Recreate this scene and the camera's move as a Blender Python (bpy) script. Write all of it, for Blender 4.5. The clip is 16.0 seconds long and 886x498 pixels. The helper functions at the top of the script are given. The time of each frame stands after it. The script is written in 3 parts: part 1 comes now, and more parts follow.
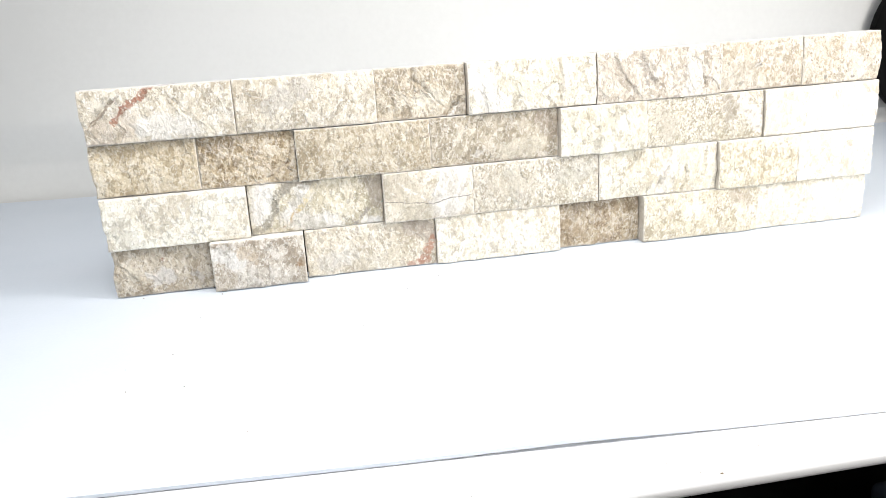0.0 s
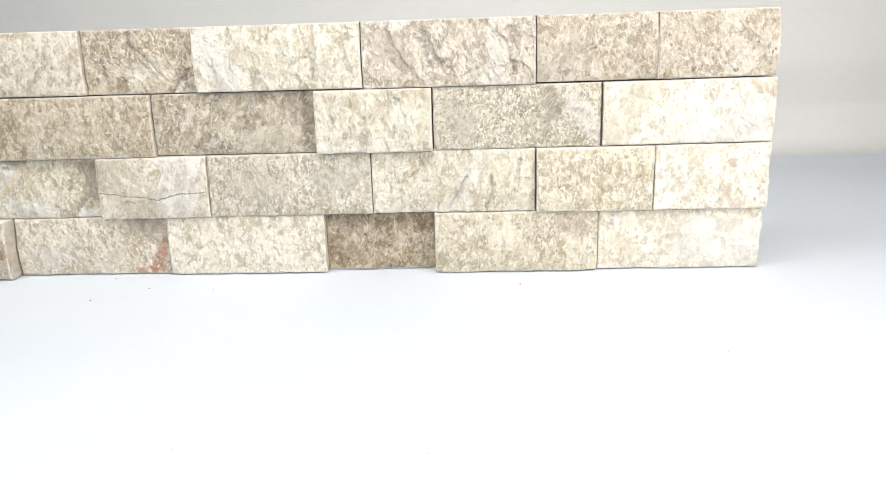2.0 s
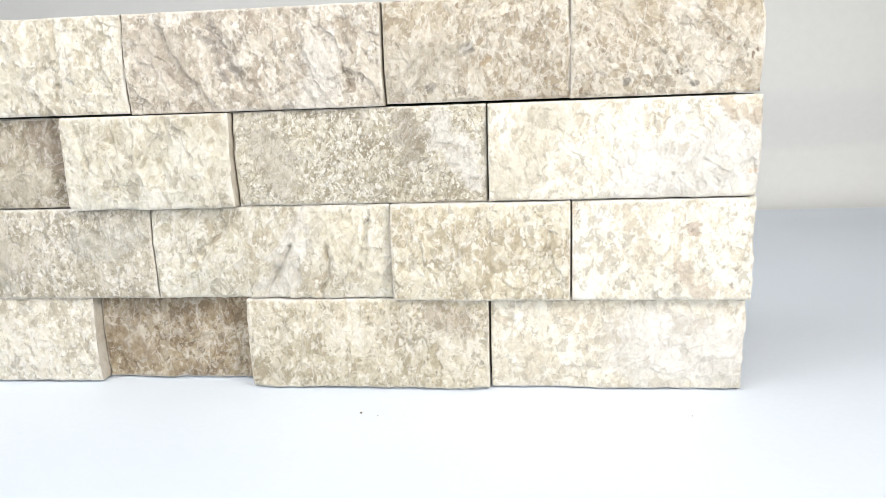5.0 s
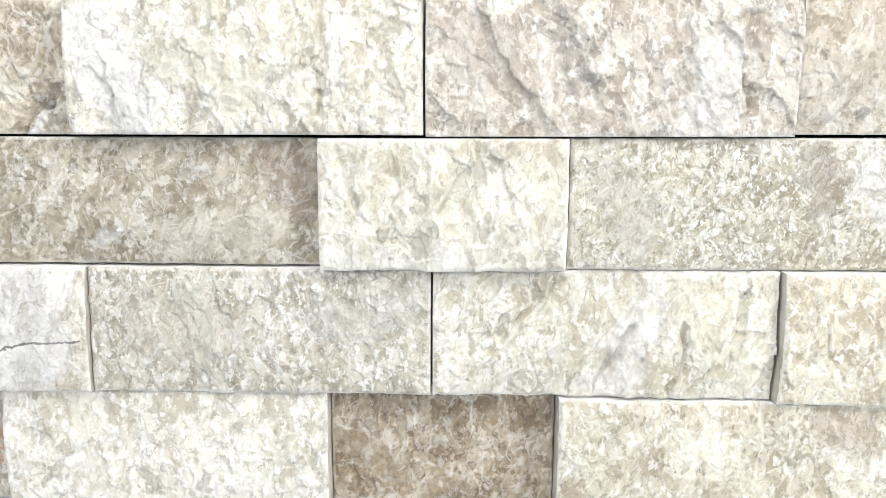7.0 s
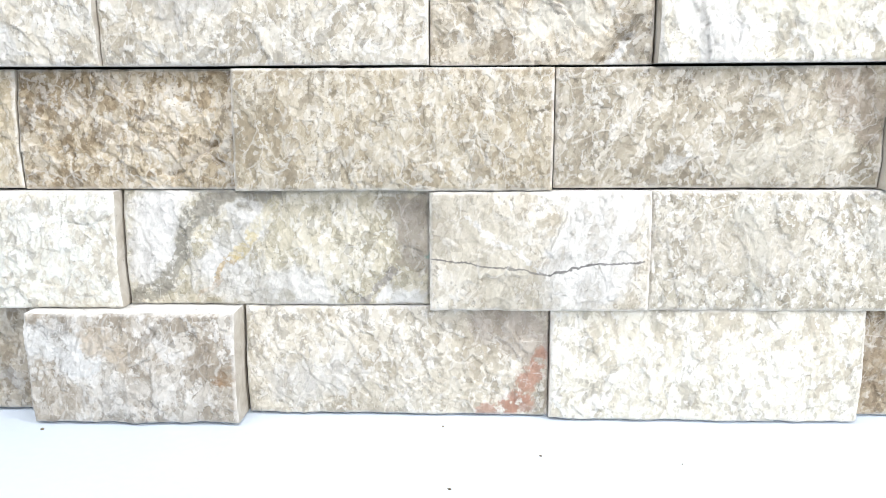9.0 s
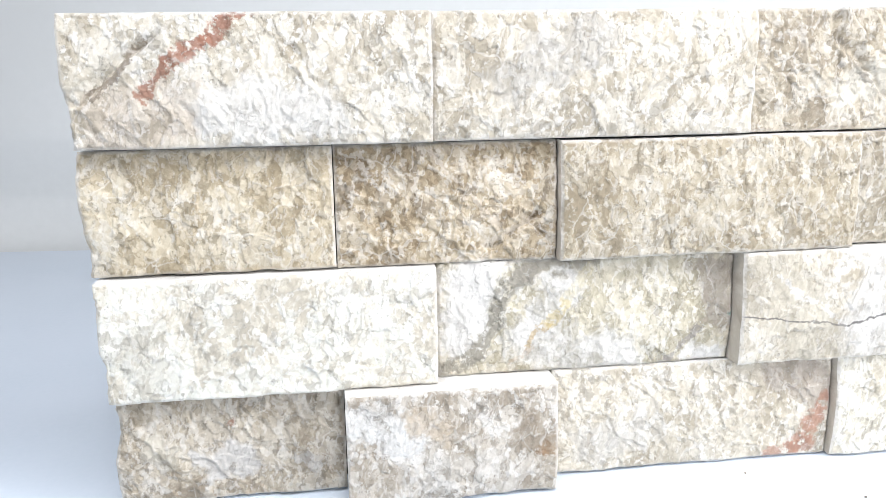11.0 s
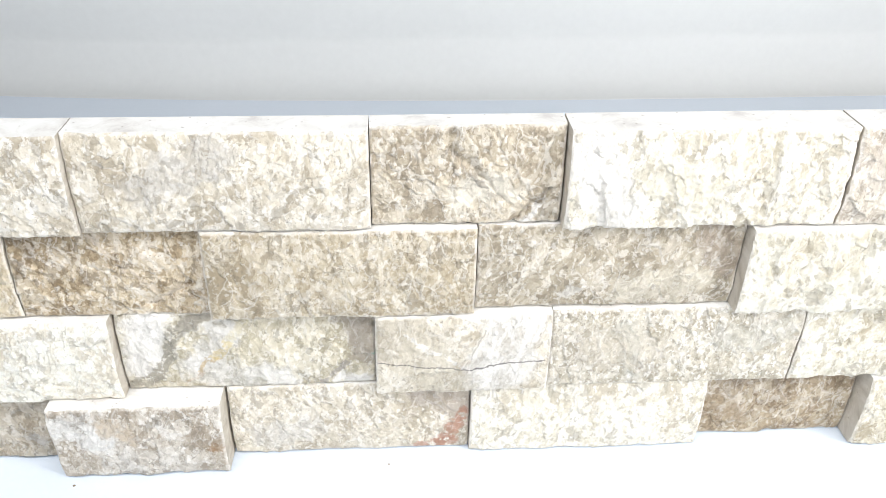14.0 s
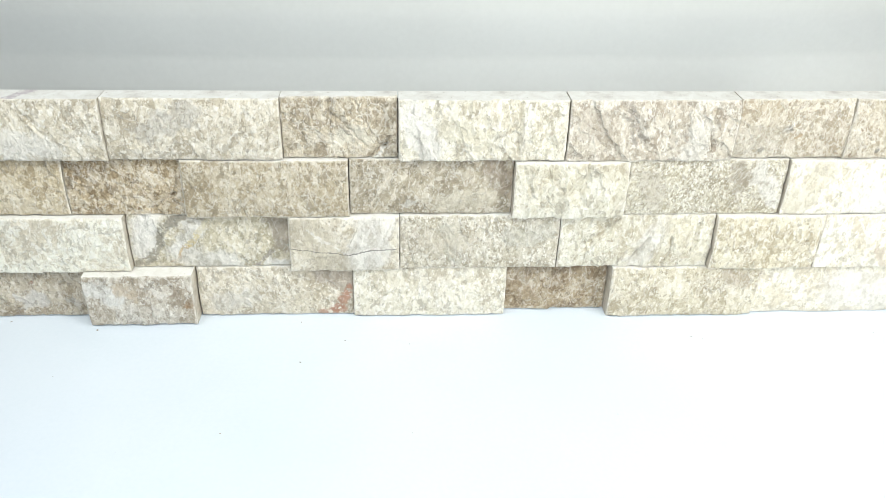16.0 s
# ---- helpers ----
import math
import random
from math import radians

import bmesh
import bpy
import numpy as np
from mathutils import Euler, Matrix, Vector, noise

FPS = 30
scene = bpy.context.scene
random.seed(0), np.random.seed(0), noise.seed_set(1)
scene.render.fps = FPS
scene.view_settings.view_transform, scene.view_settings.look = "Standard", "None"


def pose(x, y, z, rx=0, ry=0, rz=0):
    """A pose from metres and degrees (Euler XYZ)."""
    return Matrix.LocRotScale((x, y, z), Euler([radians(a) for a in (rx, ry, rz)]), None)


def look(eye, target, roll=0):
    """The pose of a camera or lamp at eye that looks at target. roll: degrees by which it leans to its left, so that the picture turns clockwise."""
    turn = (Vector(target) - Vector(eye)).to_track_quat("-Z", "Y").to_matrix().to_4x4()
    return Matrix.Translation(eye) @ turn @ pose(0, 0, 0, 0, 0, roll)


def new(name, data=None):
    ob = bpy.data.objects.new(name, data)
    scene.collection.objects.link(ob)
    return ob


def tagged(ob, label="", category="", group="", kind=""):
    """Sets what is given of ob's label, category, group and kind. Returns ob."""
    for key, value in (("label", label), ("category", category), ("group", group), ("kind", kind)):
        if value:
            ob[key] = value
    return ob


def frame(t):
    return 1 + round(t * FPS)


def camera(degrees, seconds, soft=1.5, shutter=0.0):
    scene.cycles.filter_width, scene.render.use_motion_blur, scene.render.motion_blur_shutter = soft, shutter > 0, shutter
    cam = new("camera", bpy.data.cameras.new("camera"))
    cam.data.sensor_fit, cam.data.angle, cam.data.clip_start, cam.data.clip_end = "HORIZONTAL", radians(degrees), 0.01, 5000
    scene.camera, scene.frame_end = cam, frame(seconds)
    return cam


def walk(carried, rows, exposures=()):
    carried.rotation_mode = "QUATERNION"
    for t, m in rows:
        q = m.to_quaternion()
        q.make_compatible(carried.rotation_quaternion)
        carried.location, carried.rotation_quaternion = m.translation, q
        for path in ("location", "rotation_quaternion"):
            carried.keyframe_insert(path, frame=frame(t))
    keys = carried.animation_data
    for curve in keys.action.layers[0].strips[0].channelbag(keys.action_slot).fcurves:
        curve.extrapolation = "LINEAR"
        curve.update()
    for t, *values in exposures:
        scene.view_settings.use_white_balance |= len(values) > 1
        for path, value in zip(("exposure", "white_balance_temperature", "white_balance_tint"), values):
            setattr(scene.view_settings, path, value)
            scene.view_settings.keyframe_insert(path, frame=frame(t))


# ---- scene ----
cam = camera(57.4, 16.0, soft=0.75)
METRES, EYE, TILT, LEAN, TURN = 1.637, 0.189, 0.0, 0.0, -9.7
ROWS = [
    (0.0, 0.0, 0.0, 0.0, -0.98, -16.4, 3.33),
    (0.5, 0.0492, 0.0189, 0.0099, 2.0, -17.15, 3.62),
    (1.0, 0.1009, 0.0501, -0.0012, 5.29, -17.04, 3.08),
    (1.5, 0.136, 0.0768, -0.0122, 8.63, -16.25, 2.13),
    (2.0, 0.1644, 0.0946, -0.0241, 11.91, -15.51, 1.49),
    (2.5, 0.1982, 0.1083, -0.0274, 15.35, -14.73, 1.49),
    (3.0, 0.2324, 0.1224, -0.033, 18.77, -14.49, 2.12),
    (5.5, 0.1839, 0.227, -0.0383, 14.65, -11.66, 1.3),
    (6.0, 0.1575, 0.2387, -0.0403, 12.91, -11.0, 0.56),
    (6.5, 0.1328, 0.2466, -0.0445, 11.6, -10.27, -0.03),
    (7.0, 0.1053, 0.2424, -0.0411, 11.39, -9.74, -0.35),
    (7.5, 0.0717, 0.2367, -0.0338, 11.78, -9.55, -0.46),
    (8.0, 0.0436, 0.2294, -0.0318, 12.2, -9.82, -0.34),
    (8.5, 0.0241, 0.2218, -0.0387, 12.44, -10.11, -0.12),
    (9.0, 0.0079, 0.2125, -0.0513, 11.77, -10.73, 0.1),
    (9.5, -0.0257, 0.2054, -0.0572, 10.06, -10.7, 0.28),
    (10.0, -0.0587, 0.1942, -0.0587, 7.2, -10.13, 0.41),
    (12.5, -0.0867, 0.2261, 0.0231, -1.01, -22.73, 0.63),
    (13.0, -0.0575, 0.2242, 0.0289, 1.64, -27.46, 0.13),
    (13.5, -0.0208, 0.221, 0.0387, 4.45, -30.45, -0.38),
    (14.0, 0.0047, 0.2132, 0.0431, 6.34, -31.95, -1.0),
    (14.5, 0.0231, 0.2018, 0.0496, 7.23, -32.41, -1.44),
    (15.0, 0.0386, 0.1788, 0.061, 7.21, -32.06, -1.64),
    (15.5, 0.051, 0.1427, 0.0704, 6.83, -31.27, -1.59),
    (16.0, 0.0585, 0.1012, 0.0724, 6.47, -29.86, -1.49),
]
EXPOSURES = [
    (0.0, 0.43, 6600, 11),
    (1.5, 0.14, 6800, 11),
    (3.0, 0.0, 6680, 10),
    (5.5, -0.01, 6600, 10),
    (6.5, 0.03, 6550, 10),
    (7.0, 0.12, 6240, 10),
    (7.5, 0.14, 6180, 10),
    (8.5, 0.30, 6090, 10),
    (9.5, 0.41, 6130, 11),
    (10.0, 0.48, 6150, 12),
    (12.5, 0.42, 6150, 11),
    (14.5, 0.30, 6400, 10),
    (16.0, 0.12, 6450, 4),
]
walk(cam, [(t, pose(0, 0, EYE, TILT, LEAN, TURN) @ pose(METRES * x, METRES * y, METRES * z, 90 + pitch, roll, yaw)) for t, x, y, z, yaw, pitch, roll in ROWS], EXPOSURES)

# ---- light ----
world = bpy.data.worlds.new("world")
scene.world = world
world.use_nodes = True
world.node_tree.nodes["Background"].inputs[0].default_value = (0.9, 0.95, 1.0, 1)
world.node_tree.nodes["Background"].inputs[1].default_value = 0.05


def area_lamp(name, eye, target, size_x, size_y, watts, colour):
    data = bpy.data.lights.new(name, "AREA")
    data.shape, data.size, data.size_y, data.energy, data.color = "RECTANGLE", size_x, size_y, watts, colour
    ob = new(name, data)
    ob.matrix_world = look(eye, target)
    return ob


area_lamp("key_softbox", (0.84, 0.12, 0.46), (0.38, 0.60, 0.07), 0.24, 0.24, 4.9, (1.0, 0.97, 0.93))
front = area_lamp("front_softbox", (0.26, -0.45, 0.42), (0.36, 1.0, 0.14), 0.26, 0.22, 1.0, (1.0, 0.98, 0.95))
front.data.spread = radians(76)
area_lamp("overhead_softbox", (-0.07, 0.27, 0.60), (-0.07, 0.42, 0.0), 0.98, 0.25, 4.45, (0.97, 0.985, 1.0))


# ---- material helpers ----
class Nodes:
    """A small builder of node materials."""

    def __init__(self, name, roughness=0.7):
        self.mat = bpy.data.materials.new(name)
        self.mat.use_nodes = True
        self.tree = self.mat.node_tree
        self.bsdf = self.tree.nodes["Principled BSDF"]
        self.bsdf.inputs["Roughness"].default_value = roughness
        self.out = self.tree.nodes["Material Output"]

    def node(self, kind, **props):
        n = self.tree.nodes.new(kind)
        for key, value in props.items():
            setattr(n, key, value)
        return n

    def plug(self, socket, value):
        if isinstance(value, bpy.types.NodeSocket):
            self.tree.links.new(value, socket)
        elif isinstance(value, tuple) and len(value) == 3 and socket.type == "RGBA":
            socket.default_value = (*value, 1)
        else:
            socket.default_value = value

    def math(self, op, a, b=0.0, c=0.0, clamp=False):
        n = self.node("ShaderNodeMath", operation=op, use_clamp=clamp)
        for s, v in zip(n.inputs, (a, b, c)):
            self.plug(s, v)
        return n.outputs[0]

    def vec(self, op, a, b=None, scale=None):
        n = self.node("ShaderNodeVectorMath", operation=op)
        self.plug(n.inputs[0], a)
        if b is not None:
            self.plug(n.inputs[1], b)
        if scale is not None:
            self.plug(n.inputs["Scale"], scale)
        return n.outputs["Value"] if op in ("DOT_PRODUCT", "LENGTH", "DISTANCE") else n.outputs["Vector"]

    def noise(self, coord, scale, detail=4.0, rough=0.55, distort=0.0, colour=False):
        n = self.node("ShaderNodeTexNoise")
        self.plug(n.inputs["Vector"], coord)
        for key, value in (("Scale", scale), ("Detail", detail), ("Roughness", rough), ("Distortion", distort)):
            n.inputs[key].default_value = value
        return n.outputs["Color"] if colour else n.outputs["Fac"]

    def cells(self, coord, scale, feature="F1", out="Distance", rand=1.0):
        n = self.node("ShaderNodeTexVoronoi", feature=feature)
        self.plug(n.inputs["Vector"], coord)
        n.inputs["Scale"].default_value = scale
        n.inputs["Randomness"].default_value = rand
        return n.outputs[out]

    def step(self, value, lo, hi, a=0.0, b=1.0):
        n = self.node("ShaderNodeMapRange", interpolation_type="SMOOTHSTEP")
        for s, v in zip(n.inputs, (value, lo, hi, a, b)):
            self.plug(s, v)
        return n.outputs[0]

    def mix(self, fac, a, b, blend="MIX"):
        n = self.node("ShaderNodeMix", data_type="RGBA", blend_type=blend)
        self.plug(n.inputs[0], fac)
        self.plug(n.inputs[6], a)
        self.plug(n.inputs[7], b)
        return n.outputs[2]

    def ramp(self, fac, stops):
        n = self.node("ShaderNodeValToRGB")
        ramp = n.color_ramp
        while len(ramp.elements) < len(stops):
            ramp.elements.new(0.5)
        for e, (p, c) in zip(ramp.elements, stops):
            e.position, e.color = p, (*c, 1)
        self.plug(n.inputs[0], fac)
        return n.outputs[0]

    def bump(self, height, strength, distance, normal=None):
        n = self.node("ShaderNodeBump")
        n.inputs["Strength"].default_value, n.inputs["Distance"].default_value = strength, distance
        self.plug(n.inputs["Height"], height)
        if normal is not None:
            self.plug(n.inputs["Normal"], normal)
        return n.outputs[0]

    def place(self):
        return self.node("ShaderNodeTexCoord").outputs["Object"]

    def finish(self, colour, normal=None, rough=None):
        self.plug(self.bsdf.inputs["Base Color"], colour)
        if normal is not None:
            self.plug(self.bsdf.inputs["Normal"], normal)
        if rough is not None:
            self.plug(self.bsdf.inputs["Roughness"], rough)
        return self.mat


def plain_sheet(name, base, other, roughness, scale=6.0):
    """Paper, board or paint: two close tones, fine fibre and a faint relief."""
    m = Nodes(name, roughness)
    p = m.place()
    f = m.math("ADD", m.math("MULTIPLY", m.noise(p, scale, 4), 0.75), m.math("MULTIPLY", m.noise(p, scale * 60, 3), 0.25))
    c = m.mix(m.step(f, 0.35, 0.65), base, other)
    return m.finish(c, m.bump(m.noise(p, 700, 3), 0.08, 0.0004))


MAT_SHEET = plain_sheet("white_sheet", (0.74, 0.80, 0.88), (0.70, 0.77, 0.85), 0.45)
MAT_TABLE = plain_sheet("white_laminate", (0.80, 0.81, 0.82), (0.77, 0.78, 0.80), 0.4)
MAT_BACKDROP = plain_sheet("white_backdrop_paper", (0.74, 0.75, 0.74), (0.70, 0.71, 0.70), 0.7, 2.5)
MAT_ROOM = plain_sheet("room_paint", (0.60, 0.59, 0.57), (0.56, 0.55, 0.53), 0.85, 1.5)
MAT_FLOOR = plain_sheet("dark_carpet", (0.010, 0.011, 0.013), (0.006, 0.006, 0.008), 0.95, 30)
MAT_GLUE = plain_sheet("dark_glue", (0.030, 0.026, 0.022), (0.018, 0.016, 0.014), 0.7, 40)
MAT_NAVY = plain_sheet("navy_fabric", (0.050, 0.066, 0.095), (0.036, 0.048, 0.072), 0.9, 60)
MAT_BLACK = plain_sheet("black_plastic", (0.004, 0.004, 0.0045), (0.003, 0.003, 0.003), 0.8, 20)
MAT_BLACK.node_tree.nodes["Principled BSDF"].inputs["Specular IOR Level"].default_value = 0.1


def stone_material(name, dark, mid, light, grain=1.0, fleck=0.5, pits=0.0, streak=0.0, seed=0, turn=None, gloss=0.0, marks=()):
    """Split-face travertine: cloudy tone, ragged pale flakes with crisp edges, hairlines, white bruised crests,
    optional pits, streaks and marks of its own, a few of them painted shade.
    """
    m = Nodes(name, 0.72)
    p = m.place()
    q = m.vec("ADD", p, (seed * 1.37, seed * 0.71, seed * 2.13))
    half = (0.5, 0.5, 0.5)
    wobble = m.vec("SCALE", m.vec("SUBTRACT", m.noise(q, 110, 4, 0.6, colour=True), half), scale=0.010)
    jag = m.vec("SCALE", m.vec("SUBTRACT", m.noise(q, 620, 3, 0.6, colour=True), half), scale=0.0034)
    grainwise = m.node("ShaderNodeMapping")
    m.plug(grainwise.inputs["Vector"], m.vec("ADD", m.vec("ADD", q, m.vec("SCALE", wobble, scale=0.5)), m.vec("SCALE", jag, scale=0.45)))
    grainwise.inputs["Rotation"].default_value = (0, radians((seed * 47) % 100 - 50 if turn is None else turn), 0)
    grainwise.inputs["Scale"].default_value = (1.12, 1.0, 0.76)
    w = grainwise.outputs[0]
    cloud = m.noise(q, 32, 5, 0.55, 0.4)
    mottle = m.noise(w, 190 * grain, 6, 0.62, 0.4)
    pick = (0.4, 0.35, 0.25)
    plates = m.vec("DOT_PRODUCT", m.cells(w, 125 * grain, out="Color"), pick)
    chips = m.vec("DOT_PRODUCT", m.cells(w, 340 * grain, out="Color"), pick)
    grit = m.vec("DOT_PRODUCT", m.cells(w, 900 * grain, out="Color"), pick)
    f = m.math("MULTIPLY", cloud, 0.34)
    for layer, amount in ((mottle, 0.22), (plates, 0.15), (chips, 0.17), (grit, 0.12)):
        f = m.math("MULTIPLY_ADD", layer, amount, f)
    if streak:
        s = m.node("ShaderNodeMapping")
        m.plug(s.inputs["Vector"], w)
        s.inputs["Rotation"].default_value = (0, radians(18), 0)
        s.inputs["Scale"].default_value = (1.0, 1.0, 0.22)
        f = m.math("ADD", m.math("MULTIPLY", f, 1 - streak), m.math("MULTIPLY", m.noise(s.outputs[0], 150, 4, 0.6), streak))
    pale = tuple(0.66 * v + 0.34 * k for v, k in zip(light, (0.86, 0.84, 0.80)))
    white = tuple(0.30 * v + 0.70 * k for v, k in zip(light, (0.86, 0.84, 0.80)))
    c = m.ramp(f, ((0.432, dark), (0.497, mid), (0.572, light), (0.64, pale)))
    # ragged flakes broken from the face, in loose drifts
    drift = m.noise(q, 55, 3)
    broad = m.step(m.math("MULTIPLY_ADD", drift, 0.45, m.noise(w, 135 * grain, 6, 0.54)), 0.755, 0.785)
    small = m.step(m.math("MULTIPLY_ADD", drift, 0.30, m.noise(w, 380 * grain, 4, 0.52)), 0.705, 0.745)
    c = m.mix(m.math("MULTIPLY", broad, 0.26 + 0.52 * fleck), c, tuple(0.5 * v + 0.5 * k for v, k in zip(light, pale)))
    c = m.mix(m.math("MULTIPLY", small, 0.15 + 0.85 * fleck), c, white)
    sunk = m.step(m.math("MULTIPLY_ADD", drift, -0.30, m.noise(w, 240 * grain, 5, 0.55)), 0.275, 0.235)
    c = m.mix(m.math("MULTIPLY", sunk, 0.58), c, tuple(0.72 * v for v in dark))
    # hairlines between the plates
    hair = m.step(m.math("ABSOLUTE", m.math("SUBTRACT", m.noise(w, 95 * grain, 6, 0.60), 0.5)), 0.0075, 0.0025)
    hair = m.math("MULTIPLY", hair, m.step(m.noise(q, 140, 3), 0.47, 0.55))
    c = m.mix(m.math("MULTIPLY", hair, 0.12), c, tuple(0.62 * v for v in dark))
    rift = m.step(m.cells(w, 125 * grain, feature="DISTANCE_TO_EDGE"), 0.045, 0.012)
    rift = m.math("MULTIPLY", rift, m.step(m.noise(q, 80, 3), 0.46, 0.58))
    c = m.mix(m.math("MULTIPLY", rift, 0.4), c, white)
    # small angular crystals, white and tan
    speck = m.cells(w, 470 * grain)
    kind = m.vec("DOT_PRODUCT", m.cells(w, 470 * grain, out="Color"), (0.5, 0.5, 0.0))
    swarm = m.step(m.noise(q, 120, 3), 0.42, 0.58, 0.25, 1.0)
    c = m.mix(m.math("MULTIPLY", m.math("MULTIPLY", m.step(speck, 0.40, 0.30), m.step(kind, 0.62, 0.66)), m.math("MULTIPLY", swarm, 0.30 + 0.6 * fleck)), c, white)
    c = m.mix(m.math("MULTIPLY", m.math("MULTIPLY", m.step(speck, 0.36, 0.26), m.step(kind, 0.30, 0.26)), m.math("MULTIPLY", swarm, 0.65)), c, tuple(0.72 * v for v in dark))
    # fine dark pores in loose swarms
    pore = m.math("MULTIPLY", m.step(m.cells(q, 760), 0.25, 0.13), m.step(m.noise(q, 130, 3), 0.50, 0.62))
    c = m.mix(m.math("MULTIPLY", pore, 0.6), c, tuple(0.60 * v for v in dark))
    if pits:
        d = m.math("MULTIPLY", m.step(m.cells(w, 210), 0.22, 0.12), m.step(m.noise(q, 60, 2), 0.46, 0.58))
        c = m.mix(m.math("MULTIPLY", d, pits), c, (0.24, 0.175, 0.12))
    for kind, x0, z0, x1, z1, width, colour, amount in marks:
        a, b = (x0, 0, z0), (x1 - x0, 0, z1 - z0)
        length2 = max(b[0] ** 2 + b[2] ** 2, 1e-9)
        shift = m.vec("ADD", m.vec("SCALE", wobble, scale={"crack": 0.55, "patch": 2.3, "band": 0.65}.get(kind, 1.0)), m.vec("SCALE", jag, scale=0.4 if kind == "crack" else 1.0))
        flat = m.vec("MULTIPLY", m.vec("ADD", p, shift), (1, 0, 1))
        rel = m.vec("SUBTRACT", flat, a)
        along = m.math("DIVIDE", m.vec("DOT_PRODUCT", rel, b), length2, clamp=True)
        dist = m.vec("LENGTH", m.vec("SUBTRACT", rel, m.vec("SCALE", b, scale=along)))
        if kind == "crack":
            mask = m.step(dist, width, width * 0.4)
        elif kind == "patch":
            mask = m.math("MULTIPLY", m.step(dist, width, width * 0.5), m.step(f, 0.36, 0.50, 0.45, 1.0))
        else:
            mask = m.math("MULTIPLY", m.step(dist, width, width * 0.6), m.step(m.noise(q, 330, 5, 0.65), 0.38, 0.50))
        tint = m.mix(m.step(f, 0.38, 0.62), tuple(0.80 * v for v in colour), tuple(min(0.86, 1.14 * v) for v in colour))
        c = m.mix(m.math("MULTIPLY", mask, amount), c, colour if kind == "crack" else tint)
    # crests bruised white where the face broke
    crest = m.node("ShaderNodeAttribute", attribute_name="crest").outputs["Fac"]
    bruise = m.math("MULTIPLY", m.step(crest, 0.25, 0.75), m.step(m.noise(q, 260, 4), 0.44, 0.58))
    c = m.mix(m.math("MULTIPLY", bruise, 0.4), c, white)
    # saw dust left white along the rim
    rim = m.node("ShaderNodeAttribute", attribute_name="rim").outputs["Fac"]
    dust = m.math("MULTIPLY", rim, m.step(m.noise(q, 200, 3), 0.30, 0.60))
    c = m.mix(m.math("MULTIPLY", dust, 0.75), c, (0.82, 0.79, 0.74))
    steps = m.math("MULTIPLY_ADD", plates, 0.8, m.math("MULTIPLY_ADD", chips, 0.6, m.math("MULTIPLY", grit, 0.3)))
    steps = m.math("MULTIPLY_ADD", broad, 0.40, m.math("MULTIPLY_ADD", small, 0.22, steps))
    n = m.bump(steps, 0.7, 0.0011)
    n = m.bump(m.noise(w, 1300, 5, 0.7), 0.5, 0.0003, n)
    return m.finish(c, n, m.step(mottle, 0.3, 0.7, 0.52 - gloss, 0.78 - gloss))


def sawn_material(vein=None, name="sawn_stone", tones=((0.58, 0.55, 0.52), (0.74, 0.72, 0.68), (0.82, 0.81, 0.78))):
    m = Nodes(name, 0.6)
    p = m.place()
    f = m.noise(p, 90, 6, 0.65, 0.6)
    c = m.ramp(f, tuple(zip((0.30, 0.44, 0.60), tones)))
    pit = m.step(m.cells(p, 260), 0.13, 0.07)
    c = m.mix(m.math("MULTIPLY", pit, 0.6), c, (0.30, 0.25, 0.2))
    if vein:
        # a vein that runs back over the sawn top: where it starts and how far it drifts on the way to the back
        x = m.node("ShaderNodeSeparateXYZ")
        m.plug(x.inputs[0], m.vec("ADD", p, m.vec("SCALE", m.vec("SUBTRACT", m.noise(p, 160, 4, 0.6, colour=True), (0.5, 0.5, 0.5)), scale=0.008)))
        line = m.math("SUBTRACT", x.outputs[0], m.math("MULTIPLY_ADD", x.outputs[1], vein[1], vein[0]))
        c = m.mix(m.math("MULTIPLY", m.step(m.math("ABSOLUTE", line), 0.0045, 0.0025), m.step(m.noise(p, 400, 4), 0.36, 0.55, 0.3, 0.85)), c, (0.50, 0.44, 0.47))
    return m.finish(c, m.bump(m.noise(p, 900, 4), 0.2, 0.0003))


MAT_SAWN = sawn_material()
# end flanks: tan stone, with shade painted in to sit darker than the tops
MAT_FLANK_SHADED = sawn_material(None, "sawn_flank_shaded", ((0.38, 0.335, 0.27), (0.50, 0.45, 0.375), (0.62, 0.58, 0.51)))
MAT_SAWN_VEINED = sawn_material((0.053, 0.55))


# ---- mesh helpers ----
def mesh_of(name, bm, *materials, smooth=False):
    me = bpy.data.meshes.new(name)
    bm.normal_update()
    bm.to_mesh(me)
    bm.free()
    for mat in materials:
        me.materials.append(mat)
    if smooth:
        me.shade_smooth()
    return me


def part(name, bm, material, parent, label="", smooth=False):
    ob = new(name, mesh_of(name, bm, material, smooth=smooth))
    ob.parent = parent
    return tagged(ob, label)


def box(bm, x0, x1, y0, y1, z0, z1, bevel=0.0, segments=2):
    made = bmesh.ops.create_cube(bm, size=1.0, matrix=Matrix.Translation(((x0 + x1) / 2, (y0 + y1) / 2, (z0 + z1) / 2)) @ Matrix.Diagonal((x1 - x0, y1 - y0, z1 - z0, 1)))
    if bevel:
        edges = list({e for v in made["verts"] for e in v.link_edges})
        bmesh.ops.bevel(bm, geom=edges, offset=bevel, segments=segments, profile=0.5, affect="EDGES")
    return bm


